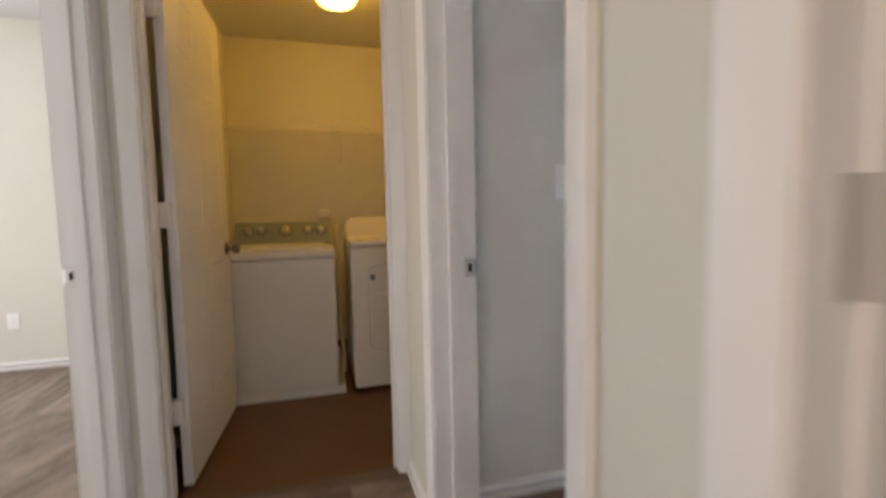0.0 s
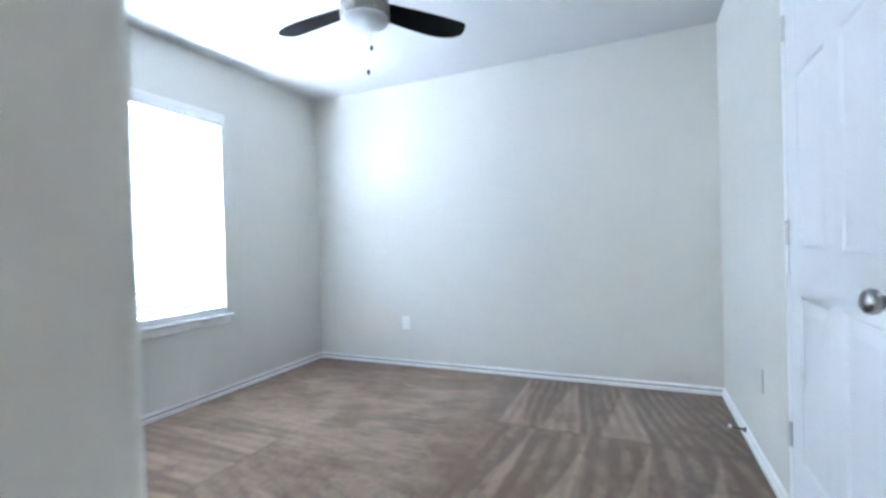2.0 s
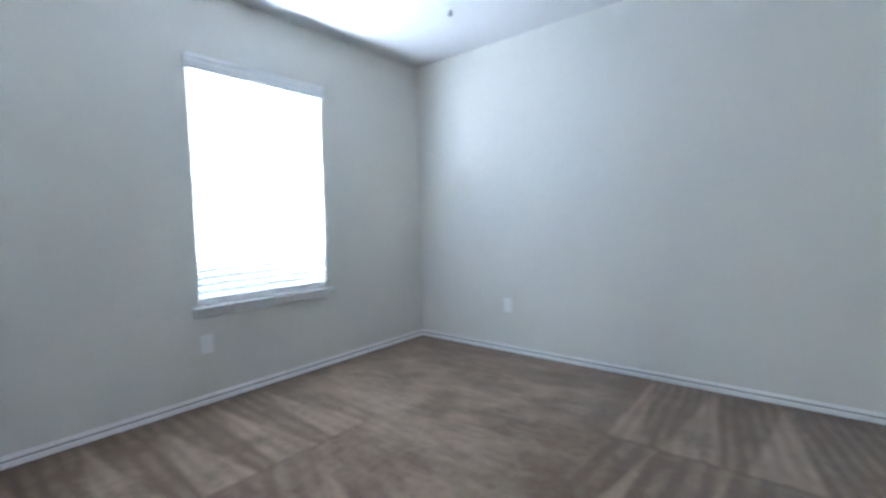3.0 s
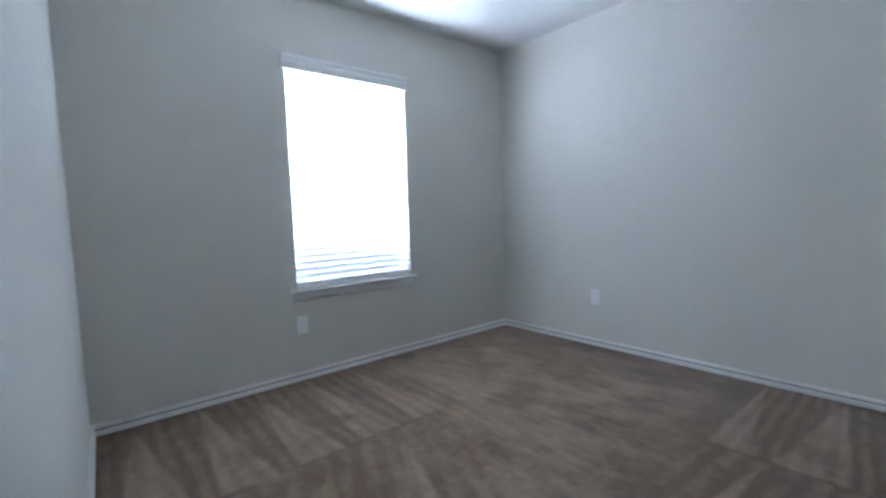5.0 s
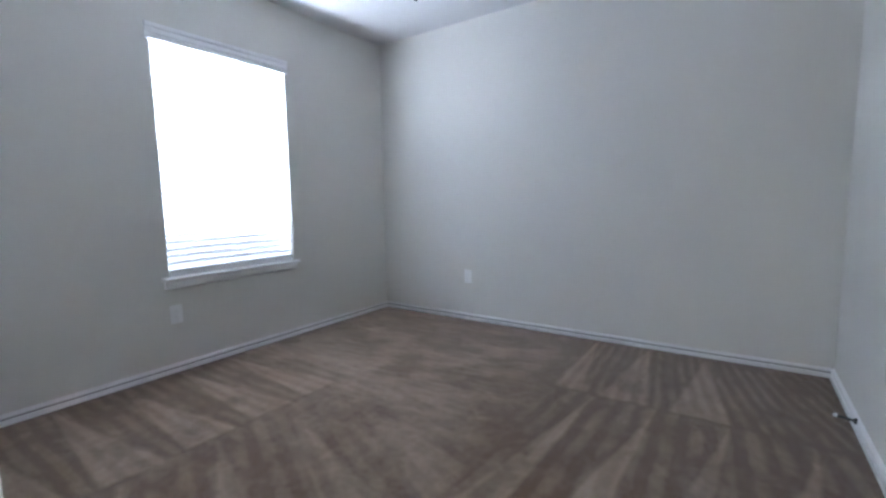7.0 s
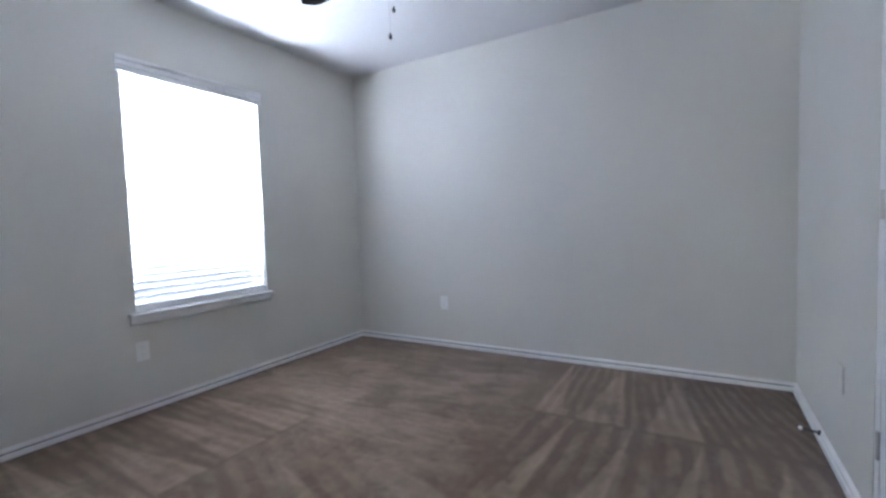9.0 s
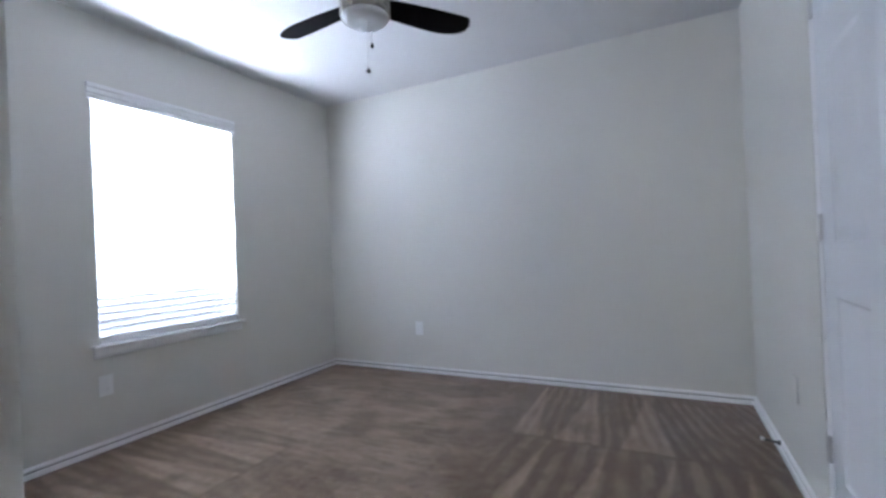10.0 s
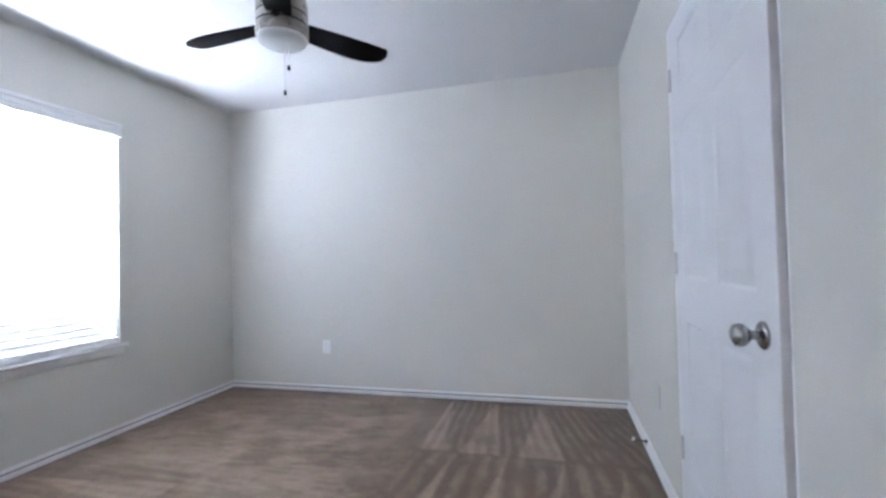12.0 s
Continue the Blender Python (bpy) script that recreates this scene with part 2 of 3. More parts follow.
def lathe(bm, profile, centre=(0, 0, 0), axis="z", seg=32):
    """Turns (radius, height) pairs about an axis through centre."""
    rings = []
    for r, h in profile:
        ring = []
        for i in range(seg if r > 1e-6 else 1):
            a = 2 * math.pi * i / seg
            p = (r * math.cos(a), r * math.sin(a), h)
            if axis == "y":
                p = (p[0], p[2], p[1])
            if axis == "x":
                p = (p[2], p[0], p[1])
            ring.append(bm.verts.new(Vector(p) + Vector(centre)))
        rings.append(ring)
    for a, c in zip(rings, rings[1:]):
        for i in range(seg):
            j = (i + 1) % seg
            if len(a) == 1 and len(c) == 1:
                continue
            if len(a) == 1:
                bm.faces.new((a[0], c[i], c[j]))
            elif len(c) == 1:
                bm.faces.new((a[i], a[j], c[0]))
            else:
                bm.faces.new((a[i], a[j], c[j], c[i]))


def tube(bm, p, q, r, seg=8):
    p, q = Vector(p), Vector(q)
    turn = (q - p).to_track_quat("Z", "Y").to_matrix()
    ring = [turn @ Vector((r * math.cos(2 * math.pi * i / seg), r * math.sin(2 * math.pi * i / seg), 0)) for i in range(seg)]
    a, c = [bm.verts.new(p + v) for v in ring], [bm.verts.new(q + v) for v in ring]
    for i in range(seg):
        bm.faces.new((a[i], a[(i + 1) % seg], c[(i + 1) % seg], c[i]))
    bm.faces.new(a[::-1])
    bm.faces.new(c)


def strip(bm, profile, p0, p1, out, up=(0, 0, 1)):
    """A moulding: profile points (away from the wall, across) carried from p0 to p1."""
    p0, p1, out, up = Vector(p0), Vector(p1), Vector(out), Vector(up)
    a = [bm.verts.new(p0 + out * d + up * h) for d, h in profile]
    c = [bm.verts.new(p1 + out * d + up * h) for d, h in profile]
    k = len(profile)
    for i in range(k):
        bm.faces.new((a[i], a[(i + 1) % k], c[(i + 1) % k], c[i]))
    bm.faces.new(a[::-1])
    bm.faces.new(c)


def finish(bm, name, material, smooth=False):
    bmesh.ops.recalc_face_normals(bm, faces=bm.faces[:])
    me = bpy.data.meshes.new(name)
    bm.to_mesh(me)
    bm.free()
    me.materials.append(material)
    if smooth:
        for p in me.polygons:
            p.use_smooth = True
        me.set_sharp_from_angle(angle=radians(40))
    return me


def part(name, bm, material, parent, label="", smooth=False):
    ob = new(name, finish(bm, name, material, smooth))
    ob.parent = parent
    if label:
        tagged(ob, label)
    return ob


def thing(name, x, y, z, label, category, group="", rz=0.0):
    ob = new(name)
    ob.matrix_world = pose(x, y, z, 0, 0, rz)
    ob.empty_display_size = 0.05
    return tagged(ob, label, category, group)


def structure(name, bm, material, label, category):
    return tagged(new(name, finish(bm, name, material)), label, category, kind="structure")


def wall(name, x0, x1, y0, y1, label, holes=(), z1=2.44, material=None):
    """An upright wall slab; holes are (from, to, bottom, top) along its longer side."""
    bm = bmesh.new()
    along_x = (x1 - x0) > (y1 - y0)
    lo, hi, w0, w1 = (x0, x1, y0, y1) if along_x else (y0, y1, x0, x1)
    us = sorted({lo, hi, *[h[0] for h in holes], *[h[1] for h in holes]})
    zs = sorted({0.0, z1, *[h[2] for h in holes], *[h[3] for h in holes]})
    made = {}

    def corner(i, j, k):
        if (i, j, k) not in made:
            u, w, z = us[i], (w0, w1)[j], zs[k]
            made[i, j, k] = bm.verts.new((u, w, z) if along_x else (w, u, z))
        return made[i, j, k]

    def solid(i, k):
        if not (0 <= i < len(us) - 1 and 0 <= k < len(zs) - 1):
            return False
        u, z = (us[i] + us[i + 1]) / 2, (zs[k] + zs[k + 1]) / 2
        return not any(a < u < c and b < z < t for a, c, b, t in holes)
    for i in range(len(us) - 1):
        for k in range(len(zs) - 1):
            if not solid(i, k):
                continue
            for j in (0, 1):
                bm.faces.new([corner(*p) for p in ((i, j, k), (i + 1, j, k), (i + 1, j, k + 1), (i, j, k + 1))])
            for di, at in ((-1, i), (1, i + 1)):
                if not solid(i + di, k):
                    bm.faces.new([corner(*p) for p in ((at, 0, k), (at, 1, k), (at, 1, k + 1), (at, 0, k + 1))])
            for dk, at in ((-1, k), (1, k + 1)):
                if not solid(i, k + dk):
                    bm.faces.new([corner(*p) for p in ((i, 0, at), (i + 1, 0, at), (i + 1, 1, at), (i, 1, at))])
    return structure(name, bm, material or WALL, label, "wall")


# ---- structure ----
H = 2.44
bm = bmesh.new()
box(bm, -400, 400, -400, 400, -0.45, -0.25)
structure("ground", bm, GROUND, "pale gravel ground round the house", "ground")

wall("wall_north", -8.32, 0.12, 0.0, 0.16, "off-white painted outer wall with orange-peel texture", [(-7.85, -6.75, 0.6, 2.05), (-1.938, -1.046, 0.585, 2.035)])
wall("wall_east", 0.0, 0.12, -4.72, 0.0, "plain off-white painted bedroom wall")
wall("wall_south", -2.98, 0.0, -3.41, -3.295, "off-white painted wall with the closet doorway", [(-2.262, -1.325, 0, 2.018)])
# the west wall and the entry stub, with a rounded drywall corner between them
bm = bmesh.new()
plan = [(-3.63, -2.345)]
for k in range(9):
    a = radians(-90 + 90 * k / 8)
    plan.append((-3.097 + 0.020 * math.cos(a), -2.325 + 0.020 * math.sin(a)))
plan += [(-3.010, 0.0), (-3.13, 0.0), (-3.19, -2.225), (-3.63, -2.225)]
foot = [bm.verts.new((x, y, 0)) for x, y in plan]
top = [bm.verts.new((x, y, 2.44)) for x, y in plan]
for k in range(len(plan)):
    m = (k + 1) % len(plan)
    bm.faces.new((foot[k], foot[m], top[m], top[k]))
bm.faces.new(foot)
bm.faces.new(top)
structure("wall_west", bm, WALL, "off-white painted wall with a rounded corner and a light switch", "wall")
wall("wall_hall_east", -3.77, -3.63, -7.5, -1.97, "off-white painted hallway wall with two doorways", [(-3.265, -2.475, 0, 2.06), (-4.34, -3.530, 0, 2.06)])
wall("wall_hall_north", -4.755, -3.77, -2.08, -1.97, "off-white painted wall with the laundry doorway", [(-4.662, -3.808, 0, 2.06)])
# the southern hole is made up, to let the hallway fill lamp in
wall("wall_hall_west", -4.87, -4.755, -7.5, 0.0, "off-white painted hallway wall with a doorway and an added opening for a fill lamp", [(-5.5, -3.9, 0.5, 2.2), (-2.915, -2.124, 0, 2.06)])
wall("wall_laundry_fill", -3.63, -3.175, -2.08, -1.97, "painted wall beside the laundry")
# hole added for the lamp that reaches the hallway trim
wall("wall_side_room_west", -8.32, -8.20, -3.9, 0.0, "off-white painted wall with an added opening for a fill lamp", [(-3.1, -1.8, 0.65, 2.05)])
wall("wall_side_room_south", -8.32, -4.87, -4.02, -3.9, "plain off-white painted wall")
# unseen end wall; its tall hole only serves the added lamp
wall("wall_hall_south", -4.87, -3.63, -7.62, -7.5, "off-white painted hallway end wall with an added opening for a fill lamp", [(-4.72, -3.80, 0.35, 2.35)])
wall("wall_closet_back", -3.63, 0.0, -4.84, -4.72, "plain closet back wall")
wall("wall_closet_side", -2.50, -2.38, -4.72, -3.41, "plain closet side wall")
wall("wall_closet_end", -3.63, -2.98, -3.41, -3.295, "off-white painted wall beside the bedroom doorway")

bm = bmesh.new()
box(bm, -8.32, 0.12, -7.62, 0.16, H, H + 0.14)
structure("ceiling", bm, CEIL, "white textured flat ceiling", "ceiling")
bm = bmesh.new()
box(bm, -8.32, -4.87, -4.02, 0.16, -0.25, 0.0)
box(bm, -4.87, -3.63, -7.62, -2.04, -0.25, 0.0)
box(bm, -3.63, 0.12, -4.84, -2.04, -0.25, 0.0)
box(bm, -3.15, 0.12, -2.04, 0.16, -0.25, 0.0)
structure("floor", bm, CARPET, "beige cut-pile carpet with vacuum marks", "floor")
bm = bmesh.new()
box(bm, -4.87, -3.15, -2.04, 0.16, -0.25, -0.002)
structure("floor_laundry", bm, VINYL, "brown sheet vinyl laundry floor", "floor")

BASE = [(0, 0), (0.020, 0), (0.021, 0.020), (0.0195, 0.0250), (0.0012, 0.0255), (0.0012, 0.0335), (0.0150, 0.0340), (0.0165, 0.037), (0.0150, 0.046), (0.006, 0.051), (0, 0.052)]


def baseboard(p0, p1, out, dark_groove=True):
    bm = bmesh.new()
    strip(bm, BASE, p0, p1, out)
    board = structure("baseboard", bm, TRIM, "white painted moulded baseboard with a groove darkened as if in shadow", "baseboard")
    if not dark_groove:
        return board
    # the groove's shadow is put in as a dark coloured strip
    bm = bmesh.new()
    strip(bm, [(0.0015, 0.0258), (0.010, 0.0258), (0.010, 0.0332), (0.0015, 0.0332)], p0, p1, out)
    part("groove", bm, GROOVE_SHADE, board, "dark strip standing in for the shadow in the groove")
    return board


baseboard((-3.01, 0, 0), (0, 0, 0), (0, -1, 0))
baseboard((0, -0.0141, 0), (0, -3.281, 0), (-1, 0, 0))
baseboard((0, -3.295, 0), (-1.325, -3.295, 0), (0, 1, 0), False)
baseboard((-2.262, -3.295, 0), (-3.62, -3.295, 0), (0, 1, 0))
baseboard((-3.0105, -0.0141, 0), (-3.077, -2.325, 0), (1, 0, 0))
baseboard((-3.090, -2.345, 0), (-3.60, -2.345, 0), (0, -1, 0))
baseboard((-4.87, 0, 0), (-8.20, 0, 0), (0, -1, 0))
baseboard((-3.77, -3.315, 0), (-3.77, -3.476, 0), (-1, 0, 0))
baseboard((-3.77, -2.08, 0), (-3.77, -2.44, 0), (-1, 0, 0))

CASE = [(0, 0), (0.0, 0.058), (0.015, 0.058), (0.0165, 0.055), (0.0165, 0.044), (0.0145, 0.030), (0.0105, 0.012), (0.008, 0.002), (0.007, 0)]


def door_trim(name, axis, a, c, face0, face1, top, sides, stop_at=None):
    """A door lining of two jambs and a head with its stop, and casings on the faces given in sides (+1, -1)."""
    bm = bmesh.new()
    t = 0.016

    def bx(bmh, u0, u1, v0, v1, z0, z1):
        if axis == "y":
            box(bmh, v0, v1, u0, u1, z0, z1)
        else:
            box(bmh, u0, u1, v0, v1, z0, z1)
    root = tagged(new(name), "white painted door lining and casing round an opening", "door frame", kind="structure")
    for u0, u1 in ((a, a + t), (c - t, c)):
        bm = bmesh.new()
        bx(bm, u0, u1, face0 - 0.001, face1 + 0.001, 0, top)
        part("jamb", bm, TRIM, root)
    bm = bmesh.new()
    bx(bm, a + t, c - t, face0 - 0.001, face1 + 0.001, top - t, top)
    part("head", bm, TRIM, root)
    if stop_at is not None:
        bm = bmesh.new()
        bx(bm, a + t, a + t + 0.010, stop_at, stop_at + 0.03, 0, top - t)
        bx(bm, c - t - 0.010, c - t, stop_at, stop_at + 0.03, 0, top - t)
        bx(bm, a + t + 0.010, c - t - 0.010, stop_at, stop_at + 0.03, top - t - 0.010, top - t)
        part("door_stop_bead", bm, TRIM, root)
    for s in sides:
        f = face1 if s > 0 else face0
        out = (s, 0, 0) if axis == "y" else (0, s, 0)
        for edge, way in ((a + t - 0.006, -1), (c - t + 0.006, 1)):
            bm = bmesh.new()
            p0 = (f, edge, 0) if axis == "y" else (edge, f, 0)
            p1 = (f, edge, top + 0.046) if axis == "y" else (edge, f, top + 0.046)
            up = (0, way, 0) if axis == "y" else (way, 0, 0)
            strip(bm, CASE, p0, p1, out, up)
            part("casing", bm, TRIM, root)
        bm = bmesh.new()
        lo, hi = a + t - 0.006, c - t + 0.006
        p0 = (f, lo, top - 0.012) if axis == "y" else (lo, f, top - 0.012)
        p1 = (f, hi, top - 0.012) if axis == "y" else (hi, f, top - 0.012)
        strip(bm, CASE, p0, p1, out)
        part("casing", bm, TRIM, root)
    return root


def strike_plate(x, y, z, out, along):
    """A lock plate let into a jamb: out is the way it faces, along the way of the wall's thickness."""
    root = thing("strike_plate", x, y, z, "satin steel strike plate in the white door jamb", "strike plate", "strike plates")
    sx = 1 if out > 0 else -1
    bm = bmesh.new()
    rbox(bm, -0.017, 0.017, min(0, sx * 0.0025), max(0, sx * 0.0025), -0.029, 0.029, 0.001, 1)
    part("plate", bm, STEEL, root)
    bm = bmesh.new()
    box(bm, -0.006, 0.006, sx * 0.0022, sx * 0.0032, -0.013, 0.013)
    part("latch_hole", bm, DARK, root, "dark latch hole")
    bm = bmesh.new()
    strip(bm, [(0, -0.018), (0.003, -0.018), (0.003, 0.018), (0, 0.018)], (along * 0.017, 0, 0), (along * 0.026, sx * -0.004, 0), (0, sx, 0))
    part("lip", bm, STEEL, root)
    return root


door_trim("door_frame_1", "y", -3.265, -2.475, -3.77, -3.63, 2.06, (-1, 1), -3.715)
door_trim("door_frame_2", "x", -4.662, -3.808, -2.08, -1.97, 2.06, (-1,), -2.045)
door_trim("door_frame_3", "y", -2.915, -2.124, -4.87, -4.755, 2.06, (1,), -4.825)
door_trim("door_frame_4", "y", -4.34, -3.530, -3.77, -3.63, 2.06, (-1,), -3.715)
strike_plate(-3.647, -2.491, 0.867, -1, 1)
root = bpy.data.objects["door_frame_4"]
for z in (0.31, 1.005, 1.80):
    bm = bmesh.new()
    rbox(bm, -3.745, -3.715, -3.5495, -3.5455, z - 0.045, z + 0.045, 0.001, 1)
    lathe(bm, [(0, -0.045), (0.006, -0.045), (0.006, 0.045), (0, 0.045)], (-3.712, -3.553, z), seg=10)
    part("hinge", bm, SHADOW_GREY, root, "dull grey hinge leaf")
root = thing("picture_nail", -3.77, -2.433, 1.073, "small dark nail stuck in the hallway wall", "nail")
bm = bmesh.new()
lathe(bm, [(0, -0.010), (0.0035, -0.010), (0.0035, -0.008), (0.0015, -0.008), (0.0015, 0.0)], (0, 0, 0), "x", 10)
part("nail", bm, RUBBER, root, "", True)
strike_plate(-4.845, -2.140, 0.864, -1, -1)

# thin lining of the closet doorway
root = tagged(new("door_frame_5"), "narrow white painted lining of the closet doorway", "door frame", kind="structure")
for x0, x1 in ((-1.371, -1.325), (-2.262, -2.246)):
    bm = bmesh.new()
    box(bm, x0, x1, -3.41, -3.297, 0, 2.018)
    part("jamb", bm, TRIM, root)
bm = bmesh.new()
box(bm, -2.246, -1.371, -3.41, -3.297, 2.002, 2.018)
part("head", bm, TRIM, root)


def panel_door(root, w, h=2.03, t=0.035):
    """A six-panel slab, hinged at its local origin: x along the width, y the thickness."""
    stile, mull = 0.112, 0.10
    rows = ((0.235, 0.82), (0.985, 1.58), (1.69, 1.90))
    cols = ((stile, (w - mull) / 2), ((w + mull) / 2, w - stile))
    bm = bmesh.new()
    for x0, x1 in ((0, stile), ((w - mull) / 2, (w + mull) / 2), (w - stile, w)):
        box(bm, x0, x1, 0, t, 0, h)
    z = 0.0
    for z0, z1 in rows + ((h, h),):
        for x0, x1 in cols:
            box(bm, x0, x1, 0, t, z, z0)
        z = z1
    part("slab", bm, DOOR, root)
    for z0, z1 in rows:
        for x0, x1 in cols:
            bm = bmesh.new()
            for s, base in ((1, t), (-1, 0)):
                rings = []
                for inset, depth in ((0, 0.0), (0.011, 0.0045), (0.022, 0.0045), (0.052, 0.0010)):
                    y = base - s * depth
                    rings.append([bm.verts.new(p) for p in ((x0 + inset, y, z0 + inset), (x1 - inset, y, z0 + inset),
                                                            (x1 - inset, y, z1 - inset), (x0 + inset, y, z1 - inset))])
                for a, c in zip(rings, rings[1:]):
                    for i in range(4):
                        bm.faces.new((a[i], a[(i + 1) % 4], c[(i + 1) % 4], c[i]))
                bm.faces.new(rings[-1])
            part("panel", bm, DOOR, root)


def knob(root, x, z, y, s):
    """A round door knob with its rosette on the face at y; s is the way it points."""
    bm = bmesh.new()
    lathe(bm, [(0, 0), (0.033, 0), (0.033, s * 0.004), (0.028, s * 0.009), (0.014, s * 0.012)], (x, y, z), "y", 32)
    part("rosette", bm, KNOB, root, "satin nickel rosette", True)
    bm = bmesh.new()
    lathe(bm, [(0.011, s * 0.010), (0.011, s * 0.028), (0.018, s * 0.033), (0.026, s * 0.042), (0.028, s * 0.052), (0.025, s * 0.061), (0.015, s * 0.067), (0, s * 0.068)], (x, y, z), "y", 32)
    part("door_knob", bm, KNOB, root, "round satin nickel knob", True)


def hinge(root, x, y, z):
    bm = bmesh.new()
    for k in range(5):
        lathe(bm, [(0, -0.0085), (0.0062, -0.0085), (0.0066, 0), (0.0062, 0.0085), (0, 0.0085)], (x, y, z - 0.036 + 0.018 * k), "z", 12)
    box(bm, x - 0.012, x + 0.012, y - 0.004, y - 0.002, z - 0.044, z + 0.044)
    part("hinge", bm, STEEL, root, "satin steel hinge", True)


# closet door, hung at its east edge and standing a finger's width ajar
door = thing("closet_door", -1.376, -3.297, 0.012, "white six-panel closet door, slightly ajar, with a satin nickel knob", "door", rz=180 - 1.1)
panel_door(door, 0.864, 1.985)
knob(door, 0.864 - 0.078, 0.888, 0.0, -1)
# strip over the free edge, its shade put into a greyer colour
bm = bmesh.new()
box(bm, 0.8641, 0.8655, 0.001, 0.034, 0.002, 1.983)
part("door_edge", bm, EDGE, door, "door edge greyed for its shade")
for z in (0.297, 1.04, 1.785):
    hinge(door, -0.003, -0.004, z)

# laundry door, open inwards at a right angle
door = thing("laundry_door", -4.598, -1.940, 0.012, "white six-panel laundry door standing wide open", "door", rz=87.8)
panel_door(door, 0.76)
knob(door, 0.69, 0.868, 0.0, -1)
knob(door, 0.69, 0.868, 0.035, 1)
for z in (0.30, 1.04, 1.785):
    bm = bmesh.new()
    box(bm, -0.028, 0.0, 0.014, 0.057, z - 0.047, z + 0.047)
    part("hinge", bm, TRIM, door, "hinge painted over in white")

# ---- bedroom window ----
WX0, WX1, WZ0, WZ1 = -1.938, -1.046, 0.585, 2.035
root = tagged(new("window_1"), "white vinyl single-hung window with a lowered blind", "window", kind="structure")
bm = bmesh.new()
for x0, x1, z0, z1 in ((WX0, WX0 + 0.045, WZ0 + 0.02, WZ1), (WX1 - 0.045, WX1, WZ0 + 0.02, WZ1), (WX0 + 0.045, WX1 - 0.045, WZ0 + 0.02, WZ0 + 0.065),
                       (WX0 + 0.045, WX1 - 0.045, WZ1 - 0.045, WZ1), (WX0 + 0.045, WX1 - 0.045, 1.27, 1.315)):
    box(bm, x0, x1, 0.090, 0.125, z0, z1)
part("window_frame", bm, TRIM, root)
for z0, z1 in ((WZ0 + 0.065, 1.27), (1.315, WZ1 - 0.045)):
    bm = bmesh.new()
    box(bm, WX0 + 0.045, WX1 - 0.045, 0.104, 0.108, z0, z1)
    part("pane", bm, GLASS, root).visible_shadow = False
bm = bmesh.new()
rbox(bm, WX0 - 0.045, WX1 + 0.030, -0.045, -0.0005, WZ0 - 0.020, WZ0, 0.006)
box(bm, WX0, WX1, -0.0005, 0.125, WZ0 - 0.002, WZ0 + 0.003)
part("window_sill", bm, TRIM, root)
bm = bmesh.new()
strip(bm, [(0, 0), (0.010, 0), (0.013, 0.004), (0.013, 0.036), (0.010, 0.041), (0, 0.041)], (WX0 - 0.033, 0, WZ0 - 0.061), (WX1 + 0.018, 0, WZ0 - 0.061), (0, -1, 0))
part("apron", bm, TRIM, root, "white painted apron board")
bm = bmesh.new()
strip(bm, [(0, 0), (0.012, 0), (0.016, 0.003), (0.016, 0.006), (0.011, 0.009), (0, 0.009)], (WX0 - 0.033, 0, WZ0 - 0.070), (WX1 + 0.018, 0, WZ0 - 0.070), (0, -1, 0))
part("apron_bead", bm, TRIM, root, "thin white bead")

blind = thing("window_blind", -1.492, 0.03, WZ1, "white horizontal slat blind lowered over a bright window", "blind")
BX0, BX1 = -0.440, 0.440
bm = bmesh.new()
strip(bm, [(0, -0.075), (0.006, -0.075), (0.010, -0.070), (0.010, -0.052), (0.004, -0.047), (0.004, -0.042), (0.010, -0.037), (0.010, -0.012), (0.016, -0.006), (0.016, 0.016), (0, 0.016)],
      (BX0 - 0.030, -0.034, 0.0), (BX1 + 0.026, -0.034, 0.0), (0, -1, 0))
part("valance", bm, TRIM, blind, "moulded white valance")
bm = bmesh.new()
box(bm, BX0, BX1, -0.026, 0.026, -0.045, -0.004)
part("headrail", bm, TRIM, blind)
SLAT_BM = bmesh.new()
rows = []
for k in range(5):
    v = -1 + k / 2
    rows.append((0.025 * v, 0.003 * (1 - v * v)))
for x0, x1 in ((BX0, BX1),):
    lo = [(SLAT_BM.verts.new((x0, d, h)), SLAT_BM.verts.new((x1, d, h))) for d, h in rows]
    hi = [(SLAT_BM.verts.new((x0, d, h + 0.0025)), SLAT_BM.verts.new((x1, d, h + 0.0025))) for d, h in rows]
    for k in range(4):
        SLAT_BM.faces.new((lo[k][0], lo[k][1], lo[k + 1][1], lo[k + 1][0]))
        SLAT_BM.faces.new((hi[k][0], hi[k + 1][0], hi[k + 1][1], hi[k][1]))
    SLAT_BM.faces.new((lo[0][0], hi[0][0], hi[0][1], lo[0][1]))
    SLAT_BM.faces.new((lo[4][0], lo[4][1], hi[4][1], hi[4][0]))
slat_mesh = finish(SLAT_BM, "slat", SLAT)
slats = 32
for k in range(slats):
    s = new("slat", slat_mesh)
    s.parent = blind
    z = -0.088 - k * 0.0418
    tilt = -75 + random.uniform(-1.5, 1.5)
    if k in (17, 18):
        tilt = -52
    if k > slats - 7:
        tilt = -42 + random.uniform(-2, 2)
    s.matrix_local = pose(random.uniform(-0.002, 0.002), 0, z, tilt, 0, 0)
bm = bmesh.new()
rbox(bm, BX0, BX1, -0.026, 0.026, -1.446, -1.406, 0.004)
part("bottom_rail", bm, TRIM, blind)
